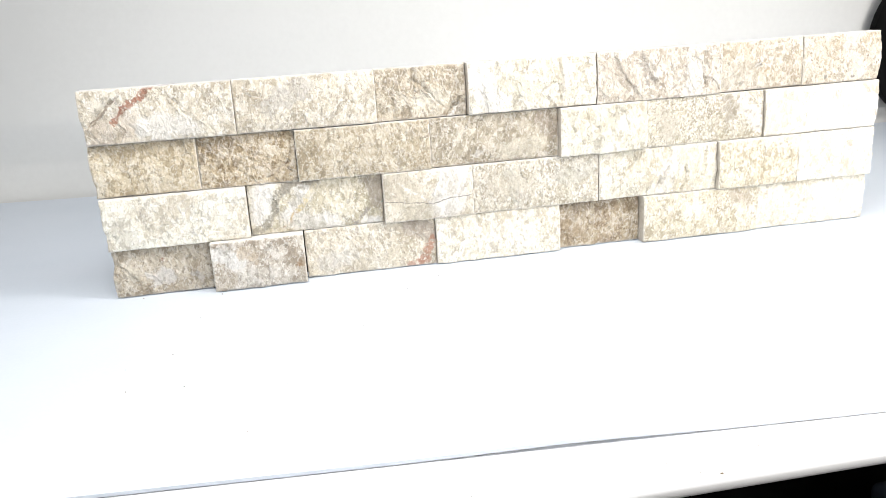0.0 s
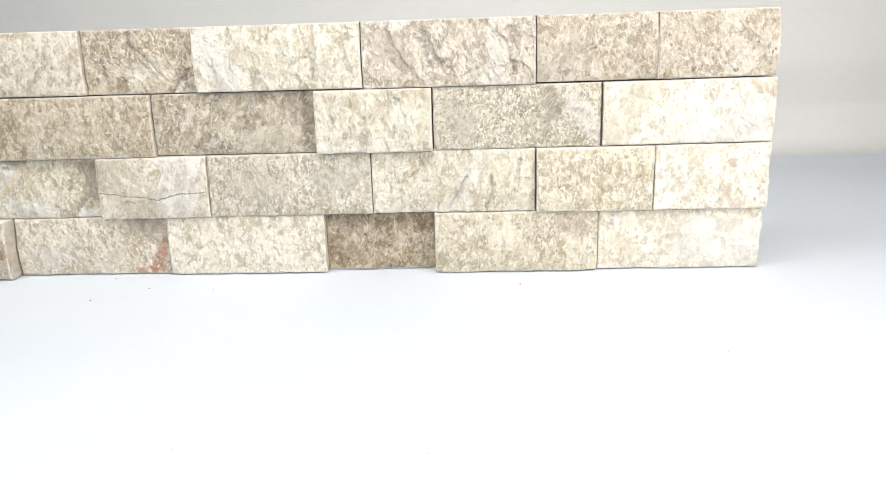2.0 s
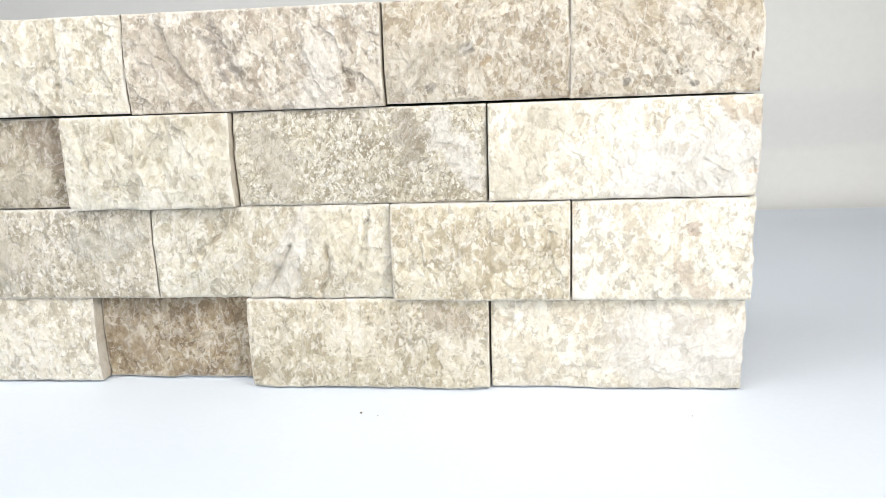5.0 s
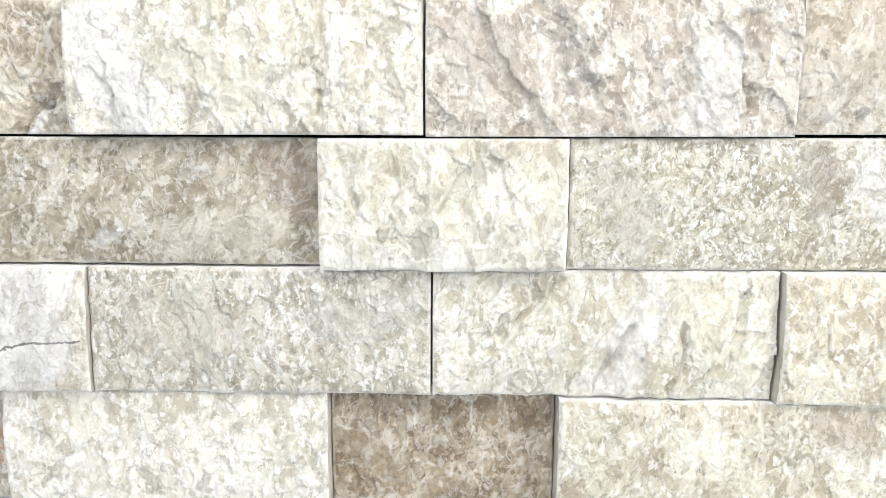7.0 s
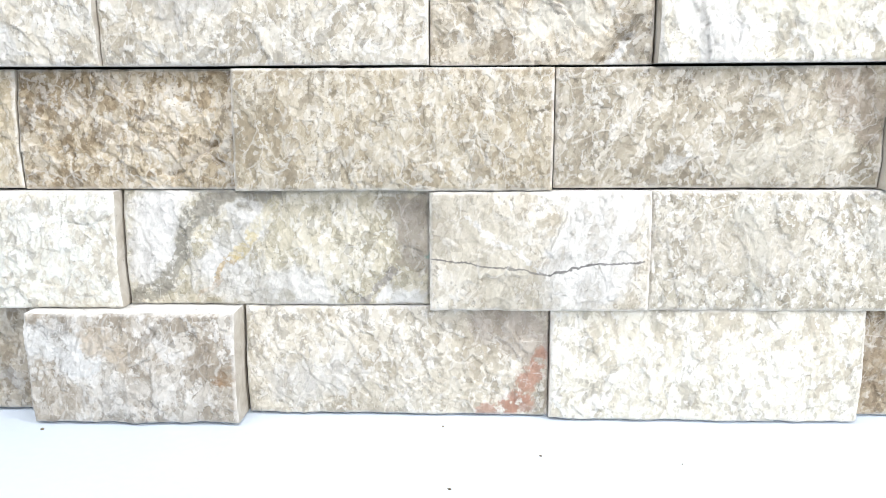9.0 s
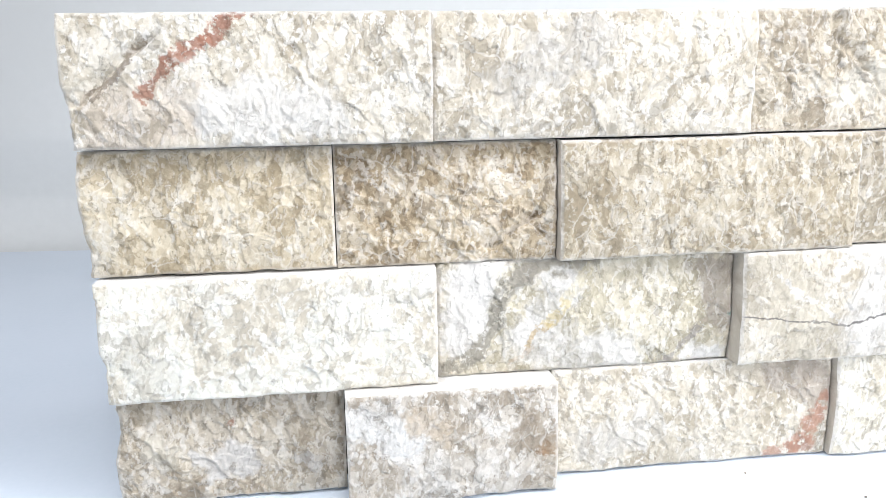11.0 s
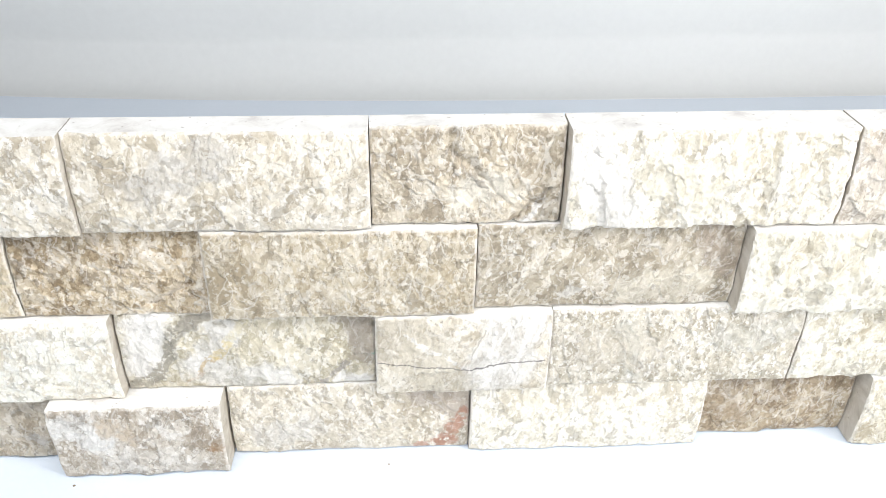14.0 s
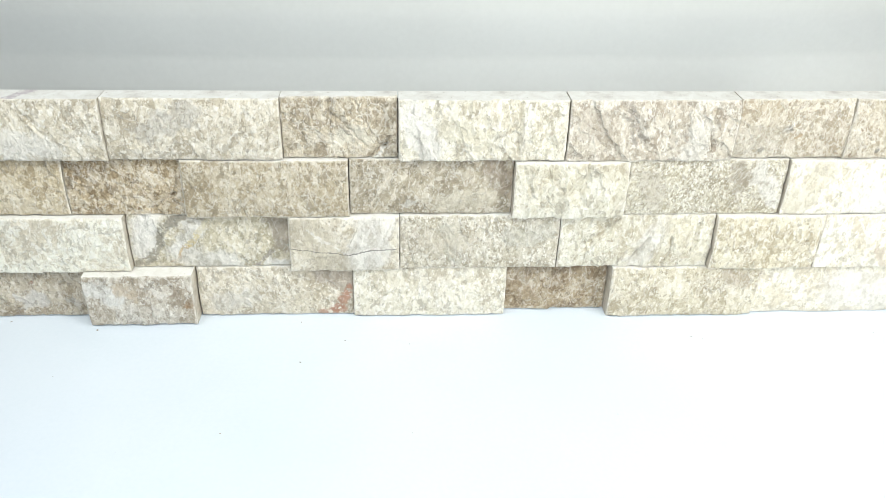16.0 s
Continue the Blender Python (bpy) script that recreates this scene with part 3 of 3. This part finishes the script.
# course (from the table up), left end, right end, millimetres proud, tone, label, options
STONES = [
    (3, -0.1425, -0.0415, 3, GREY_WHITE, "pale grey travertine block with a rust-red vein", dict(drop=0.0005, grow=0.0015, fleck=0.7, grooves=[(0.004, 0.014, 0.0235, 0.0290, 0.0035, 0.0022), (0.062, 0.024, 0.068, 0.016, 0.004, 0.0012)], marks=[
        ("patch", 0.010, 0.008, 0.030, 0.010, 0.012, (0.55, 0.46, 0.37), 0.5), ("patch", 0.040, 0.010, 0.070, 0.010, 0.010, SNOW, 0.7),
        ("vein", 0.019, 0.015, 0.029, 0.023, 0.0021, RUST, 0.85), ("vein", 0.029, 0.023, 0.039, 0.030, 0.0028, RUST, 0.9),
        # last mark: a dark brown line along the first groove
        ("vein", 0.039, 0.030, 0.050, 0.038, 0.0030, RUST, 0.9), ("vein", 0.006, 0.015, 0.0225, 0.0285, 0.0014, (0.25, 0.20, 0.15), 0.8)])),
    (3, -0.0415, 0.0582, 1, GREY_WHITE, "pale grey mottled travertine block", dict(drop=0.0005, fleck=0.5, marks=[
        ("patch", 0.022, 0.018, 0.050, 0.030, 0.009, (0.42, 0.40, 0.37), 0.5)])),
    (3, 0.0582, 0.1255, -3, TAUPE, "taupe travertine block with pale patches", dict(drop=0.0004, fleck=0.3, rough=1.5, grooves=[(0.026, 0.033, 0.046, 0.010, 0.004, 0.0015), (0.050, 0.0, 0.062, 0.012, 0.003, 0.002)], marks=[
        ("patch", 0.030, 0.010, 0.046, 0.016, 0.007, (0.66, 0.62, 0.53), 0.7), ("vein", 0.054, 0.001, 0.061, 0.009, 0.0016, SNOW, 0.9),
        # thin dark line that follows the first groove
        ("vein", 0.026, 0.030, 0.044, 0.010, 0.0012, (0.24, 0.21, 0.17), 0.6)])),
    (3, 0.1255, 0.2248, 3, PALE, "creamy white rough travertine block", dict(drop=0.0006, slit=0.0003, rough=1.2, ridge=1.0, turn=-8, streak=0.2, grooves=[(0.071, 0.036, 0.070, 0.004, 0.003, 0.0018), (0.090, 0.034, 0.085, 0.006, 0.004, 0.0012)], marks=[
        ("patch", 0.006, 0.030, 0.020, 0.004, 0.010, SNOW, 0.9), ("patch", 0.030, 0.020, 0.052, 0.014, 0.009, (0.55, 0.51, 0.40), 0.5)])),
    (3, 0.2248, 0.3260, 3, ASH, "pale grey travertine block with slanting ridges", dict(drop=0.0002, slit=0.0004, rough=1.1, ridge=0.7, streak=0.1, grooves=[(0.031, 0.038, 0.044, 0.012, 0.006, 0.0018), (0.072, 0.037, 0.0755, 0.026, 0.0025, 0.0018), (0.0845, 0.033, 0.090, 0.009, 0.003, 0.0022), (0.058, 0.028, 0.062, 0.012, 0.0025, 0.0014)], marks=[
        # the band follows the first groove and paints its shade
        ("band", 0.033, 0.036, 0.043, 0.014, 0.0045, (0.27, 0.24, 0.21), 0.65), ("patch", 0.014, 0.024, 0.020, 0.020, 0.013, (0.40, 0.35, 0.29), 0.5),
        ("patch", 0.075, 0.006, 0.080, 0.022, 0.010, SNOW, 0.6)])),
    (3, 0.3260, 0.3960, 1, SAND, "sandy travertine block speckled with brown pits", dict(drop=0.0007, slit=0.0005, fleck=0.3, pits=0.8, ridge=0.3, marks=[
        ("crack", 0.0300, 0.0187, 0.0325, 0.0197, 0.0030, INK, 0.75), ("crack", 0.0175, 0.0055, 0.0190, 0.0062, 0.0019, INK, 0.75),
        ("patch", 0.005, 0.010, 0.022, 0.014, 0.012, (0.46, 0.42, 0.35), 0.5), ("vein", 0.037, 0.030, 0.052, 0.034, 0.0016, (0.76, 0.70, 0.58), 0.8),
        ("vein", 0.038, 0.0145, 0.039, 0.016, 0.0018, (0.42, 0.31, 0.19), 0.7)])),
    (3, 0.3957, 0.4640, 2, SAND, "sandy travertine block speckled with brown pits", dict(drop=0.0005, fleck=0.3, pits=0.9, ridge=0.4, marks=[
        ("band", 0.012, 0.024, 0.032, 0.015, 0.0018, (0.70, 0.65, 0.55), 0.6), ("patch", 0.040, 0.030, 0.050, 0.008, 0.009, SNOW, 0.25),
        ("crack", 0.020, 0.005, 0.0212, 0.0056, 0.0016, INK, 0.7), ("crack", 0.044, 0.004, 0.0448, 0.0046, 0.0015, INK, 0.7)])),
    (2, -0.1415, -0.0712, -3, TAN, "beige rough travertine block", dict(drop=0.0005, grow=0.0030, cut=0.35, fleck=0.25)),
    (2, -0.0712, -0.0025, -4, BROWN, "brown coarse travertine block", dict(fleck=0.3, rough=1.5, grooves=[(0.046, 0.004, 0.063, 0.014, 0.004, 0.0016)], marks=[
        ("vein", 0.030, 0.034, 0.038, 0.024, 0.0012, (0.58, 0.50, 0.40), 0.8), ("vein", 0.038, 0.024, 0.050, 0.012, 0.0012, (0.56, 0.48, 0.38), 0.7),
        ("vein", 0.046, 0.006, 0.062, 0.014, 0.0012, (0.58, 0.51, 0.42), 0.7)])),
    (2, -0.0025, 0.0960, 1, BEIGE, "beige flaky travertine block", dict(rough=1.0, fleck=0.2)),
    (2, 0.0960, 0.1955, -2, DUSK, "taupe travertine block with pale diagonal veins", dict(drop=0.0004, slit=0.0003, streak=0.35, fleck=0.35, marks=[
        ("vein", 0.022, 0.002, 0.036, 0.036, 0.0012, (0.70, 0.65, 0.56), 0.7), ("vein", 0.012, 0.004, 0.026, 0.030, 0.0010, (0.66, 0.61, 0.52), 0.6),
        ("patch", 0.036, 0.010, 0.038, 0.008, 0.004, SNOW, 0.6), ("patch", 0.060, 0.008, 0.082, 0.012, 0.010, (0.55, 0.51, 0.42), 0.6),
        # painted shadow of the proud cream block on this right end
        ("patch", 0.088, 0.030, 0.095, 0.020, 0.009, (0.22, 0.17, 0.13), 0.5)])),
    (2, 0.1955, 0.2650, 5, CREAM, "smooth cream travertine block standing proud", dict(rough=1.0, ridge=1.0, turn=6, gloss=0.12, grain=0.7, grooves=[(0.020, 0.037, 0.0225, 0.018, 0.0028, 0.0020), (0.0435, 0.036, 0.041, 0.007, 0.003, 0.0022), (0.006, 0.034, 0.010, 0.018, 0.003, 0.0014)], fleck=0.05, cut=0.3)),
    (2, 0.2650, 0.3645, 1, PEWTER, "grey-beige travertine block with fine pale grain", dict(slit=0.0004, fleck=0.9, grain=1.9, ridge=0.3, marks=[
        ("patch", 0.068, 0.034, 0.072, 0.018, 0.007, (0.30, 0.26, 0.21), 0.6), ("patch", 0.080, 0.030, 0.094, 0.012, 0.008, SNOW, 0.8),
        ("patch", 0.012, 0.026, 0.020, 0.012, 0.010, (0.40, 0.36, 0.30), 0.5)])),
    (2, 0.3645, 0.4645, 3, WHITE, "near-white travertine block", dict(drop=0.0004, slit=0.0005, fleck=0.4, marks=[
        ("patch", 0.010, 0.010, 0.022, 0.030, 0.012, (0.56, 0.51, 0.40), 0.6), ("patch", 0.060, 0.008, 0.092, 0.016, 0.018, SNOW, 0.95),
        ("patch", 0.090, 0.034, 0.098, 0.030, 0.005, (0.46, 0.37, 0.27), 0.7), ("vein", 0.097, 0.010, 0.0975, 0.011, 0.0014, (0.55, 0.38, 0.25), 0.6)])),
    (1, -0.1420, -0.0410, 1, WHITE, "white grainy travertine block", dict(fleck=0.6, marks=[
        ("patch", 0.010, 0.014, 0.014, 0.010, 0.010, (0.50, 0.46, 0.38), 0.4)])),
    (1, -0.0410, 0.0580, -5, CELADON, "white and grey travertine block with a dark diagonal band and yellow stain", dict(slit=0.0004, streak=0.1, marks=[
        ("patch", 0.006, 0.012, 0.016, 0.034, 0.010, SNOW, 0.8), ("patch", 0.030, 0.008, 0.060, 0.004, 0.010, SNOW, 0.8),
        ("patch", 0.030, 0.014, 0.040, 0.026, 0.008, SNOW, 0.9), ("patch", 0.006, 0.012, 0.012, 0.034, 0.010, SNOW, 0.9),
        ("band", 0.0035, 0.0015, 0.012, 0.0066, 0.0038, SLATE, 0.95), ("band", 0.012, 0.0066, 0.0185, 0.017, 0.0032, SLATE, 0.95),
        ("band", 0.0185, 0.017, 0.0215, 0.027, 0.0030, SLATE, 0.95), ("band", 0.0215, 0.027, 0.030, 0.0335, 0.0036, SLATE, 0.95), ("patch", 0.030, 0.034, 0.050, 0.037, 0.0055, (0.32, 0.29, 0.235), 0.9),
        ("vein", 0.029, 0.009, 0.0355, 0.016, 0.0013, (0.50, 0.36, 0.17), 0.7), ("vein", 0.0355, 0.016, 0.0415, 0.023, 0.0024, (0.58, 0.46, 0.20), 0.6),
        ("vein", 0.0415, 0.023, 0.049, 0.034, 0.0020, (0.62, 0.55, 0.36), 0.5), ("vein", 0.024, 0.002, 0.030, 0.008, 0.0014, (0.52, 0.40, 0.28), 0.6),
        # first patch: the right neighbour's shadow, painted into the colour
        ("patch", 0.092, 0.034, 0.096, 0.016, 0.008, (0.34, 0.29, 0.24), 0.75), ("band", 0.077, 0.001, 0.088, 0.0125, 0.0017, (0.32, 0.29, 0.26), 0.8),
        ("patch", 0.088, 0.002, 0.095, 0.003, 0.006, SNOW, 0.95), ("vein", 0.0985, 0.017, 0.0988, 0.018, 0.0012, (0.05, 0.35, 0.28), 0.8)])),
    (1, 0.0580, 0.1265, 2, GREY_WHITE, "pale travertine block crossed by a dark crack", dict(rough=0.8, fleck=0.3, marks=[
        ("patch", 0.006, 0.030, 0.030, 0.010, 0.016, (0.50, 0.455, 0.365), 0.7),
        ("patch", 0.048, 0.010, 0.052, 0.032, 0.016, SNOW, 0.9), ("vein", 0.010, 0.030, 0.036, 0.014, 0.0012, SNOW, 0.8),
        ("crack", 0.0005, 0.0165, 0.020, 0.0145, 0.00050, INK, 0.8), ("crack", 0.020, 0.0145, 0.038, 0.0125, 0.00050, INK, 0.7),
        ("crack", 0.038, 0.0125, 0.053, 0.0155, 0.00055, INK, 0.85), ("crack", 0.053, 0.0155, 0.066, 0.017, 0.0005, INK, 0.8),
        ("crack", 0.038, 0.020, 0.042, 0.032, 0.0005, SLATE, 0.6)])),
    (1, 0.1265, 0.2270, 0, SAGE, "greenish grey travertine block", dict(streak=0.15, fleck=0.7, grain=1.3, marks=[
        ("patch", 0.030, 0.030, 0.034, 0.008, 0.006, (0.42, 0.41, 0.35), 0.5),
        ("patch", 0.070, 0.024, 0.092, 0.026, 0.009, (0.46, 0.45, 0.40), 0.5), ("patch", 0.010, 0.020, 0.040, 0.018, 0.012, (0.50, 0.45, 0.37), 0.4)])),
    (1, 0.2270, 0.3260, 0, CREAM, "cream travertine block with pale ridges", dict(drop=0.0003, slit=0.0003, rough=1.1, ridge=0.8, turn=24, grooves=[(0.058, 0.022, 0.048, 0.005, 0.003, 0.0028), (0.073, 0.020, 0.070, 0.002, 0.003, 0.0028), (0.028, 0.032, 0.020, 0.018, 0.003, 0.0018), (0.090, 0.030, 0.086, 0.012, 0.003, 0.0016)], marks=[
        ("patch", 0.050, 0.004, 0.066, 0.034, 0.008, SNOW, 0.7), ("patch", 0.072, 0.030, 0.092, 0.012, 0.010, (0.68, 0.63, 0.50), 0.6)])),
    (1, 0.3260, 0.3960, 4, HONEY, "sandy cream travertine block standing proud", dict(slit=0.0004, fleck=0.6, ridge=0.5, turn=-10, grooves=[(0.040, 0.020, 0.036, 0.002, 0.003, 0.0016), (0.060, 0.024, 0.058, 0.010, 0.0025, 0.0018)])),
    (1, 0.3960, 0.4640, 3, WHITE, "white travertine block with brown specks", dict(slit=0.0004, pits=0.5, marks=[
        ("patch", 0.046, 0.028, 0.047, 0.026, 0.003, (0.42, 0.32, 0.24), 0.7), ("patch", 0.040, 0.012, 0.050, 0.004, 0.005, (0.45, 0.36, 0.28), 0.6)])),
    (0, -0.1395, -0.0708, -6, MAUVE, "dark taupe travertine block set back", dict(grow=0.0030, fleck=0.3, rough=1.3, marks=[
        ("patch", 0.026, 0.012, 0.034, 0.014, 0.008, (0.60, 0.575, 0.54), 0.8), ("patch", 0.009, 0.018, 0.013, 0.017, 0.005, (0.56, 0.52, 0.43), 0.6), ("patch", 0.056, 0.012, 0.057, 0.011, 0.004, (0.56, 0.54, 0.51), 0.6), ("vein", 0.031, 0.026, 0.032, 0.027, 0.0012, RUST, 0.7)])),
    (0, -0.0708, -0.0035, 6, DRIFT, "taupe and white travertine block standing far proud", dict(fleck=0.5, cut=0.25, rough=1.0, marks=[
        ("patch", 0.006, 0.028, 0.018, 0.022, 0.009, (0.70, 0.69, 0.66), 0.75), ("patch", 0.020, 0.006, 0.044, 0.012, 0.008, (0.60, 0.57, 0.52), 0.4),
        ("patch", 0.024, 0.026, 0.028, 0.022, 0.006, (0.50, 0.41, 0.30), 0.7), ("vein", 0.063, 0.015, 0.065, 0.017, 0.0030, (0.28, 0.16, 0.07), 0.85),
        ("patch", 0.056, 0.022, 0.064, 0.018, 0.006, (0.30, 0.24, 0.17), 0.6), ("vein", 0.010, 0.030, 0.014, 0.024, 0.0006, SLATE, 0.6)])),
    (0, -0.0035, 0.0965, -5, GREY_WHITE, "grey travertine block with a rust-pink corner", dict(slit=0.0006, streak=0.25, marks=[
        # first patch paints the shade beside the next block, which stands further out
        ("patch", 0.080, 0.034, 0.096, 0.024, 0.010, (0.36, 0.30, 0.25), 0.6), ("patch", 0.014, 0.010, 0.030, 0.014, 0.010, SNOW, 0.5),
        ("vein", 0.080, 0.002, 0.093, 0.004, 0.0034, (0.48, 0.29, 0.21), 0.8), ("vein", 0.088, 0.004, 0.099, 0.021, 0.0044, (0.43, 0.235, 0.16), 0.85)])),
    (0, 0.0965, 0.1960, -2, PALE, "white grainy travertine block", dict(fleck=0.7, cut=0.2)),
    (0, 0.1960, 0.2645, -9, UMBER, "brown travertine block set deep back", dict(fleck=0.15, rough=1.1, turn=20, marks=[
        ("vein", 0.030, 0.036, 0.026, 0.004, 0.0022, (0.50, 0.43, 0.32), 0.7), ("patch", 0.010, 0.020, 0.016, 0.012, 0.008, (0.32, 0.25, 0.165), 0.5)])),
    (0, 0.2645, 0.3640, 1, OLIVE, "sandy beige coarse travertine block", dict(fleck=0.5, rough=1.1, cut=0.2, marks=[
        ("vein", 0.058, 0.016, 0.072, 0.036, 0.0012, (0.72, 0.66, 0.55), 0.7), ("patch", 0.080, 0.030, 0.090, 0.026, 0.007, (0.38, 0.32, 0.25), 0.5)])),
    (0, 0.3640, 0.4635, -2, WHITE, "near-white travertine block", dict(slit=0.0005, fleck=0.3, marks=[
        ("patch", 0.060, 0.018, 0.090, 0.016, 0.020, SNOW, 0.9), ("vein", 0.050, 0.020, 0.051, 0.030, 0.0012, (0.50, 0.43, 0.33), 0.45),
        ("patch", 0.016, 0.018, 0.018, 0.010, 0.007, (0.55, 0.48, 0.36), 0.5)])),
]


def build_panel():
    panel = tagged(new("stone_panel"), "split-face travertine ledger panel of four courses standing on a white sheet", "stone panel")
    bm = bmesh.new()
    box(bm, LEFT + 0.006, RIGHT - 0.006, 0.6016, 0.6025, 0.003, 0.148)
    part("glue_bed", bm, MAT_GLUE, panel, "dark glue between the blocks")
    for n, (course, x0, x1, mm, tone, label, opts) in enumerate(STONES):
        shape = {k: opts[k] for k in ("rough", "bulge", "cut", "ridge", "grooves", "drop", "slit", "grow", "turn") if k in opts}
        look_of = {k: opts[k] for k in ("grain", "fleck", "pits", "streak", "turn", "gloss", "marks") if k in opts}
        shape["rag"] = (0.0019 if x0 < LEFT + 0.004 else 0.0, 0.0018 if x1 > RIGHT - 0.004 else 0.0)
        if n == 0:
            shape["sawn"] = MAT_SAWN_VEINED
        mat = stone_material("travertine", *tone, seed=n + 1, **look_of)
        low = (joint(course, x0), joint(course, x1))
        high = (joint(course + 1, x0), joint(course + 1, x1))
        build_stone(panel, label, x0, x1, low, high, mm / 1000, mat, 101 * n + 7, **shape)


build_panel()


# ---- crumbs and dust on the sheet ----
def build_crumbs():
    rng = random.Random(11)
    spots = [(0.0919, 0.5655), (0.1325, 0.5613), (0.0655, 0.5440), (0.0285, 0.4826), (0.0623, 0.5861), (0.3157, 0.5650), (0.3226, 0.5629), (-0.1067, 0.4277), (-0.0876, 0.4741), (-0.0660, 0.5800), (-0.1230, 0.5905)]
    spots += [(rng.uniform(-0.13, 0.45), rng.uniform(0.36, 0.575)) for _ in range(14)]
    low = [(0.1580, 0.2715), (0.1840, 0.2870), (0.1400, 0.2850), (0.1500, 0.2745), (0.0540, 0.2840)]
    spots = spots[:11] + low + spots[11:]
    bm = bmesh.new()
    for n, (x, y) in enumerate(spots):
        r = rng.uniform(0.00028, 0.0005) if n < 12 else rng.uniform(0.00012, 0.0003)
        made = bmesh.ops.create_icosphere(bm, subdivisions=1, radius=r, matrix=Matrix.Translation((x, y, r * 0.7 - (0.002 if 11 <= n < 16 else 0.0))) @ Matrix.Diagonal((rng.uniform(0.8, 1.6), 1.0, 0.8, 1)))
        for v in made["verts"]:
            v.co += Vector((rng.uniform(-1, 1), rng.uniform(-1, 1), rng.uniform(-0.6, 0.6))) * r * 0.3
    m = Nodes("stone_crumb", 0.9)
    f = m.noise(m.place(), 90, 2)
    mat = m.finish(m.ramp(f, ((0.4, (0.10, 0.075, 0.05)), (0.6, (0.30, 0.24, 0.17)))))
    crumbs = new("stone_crumbs", mesh_of("stone_crumbs", bm, mat))
    tagged(crumbs, "tiny brown stone crumbs scattered on the white sheet", "crumbs", kind="stuff")


build_crumbs()
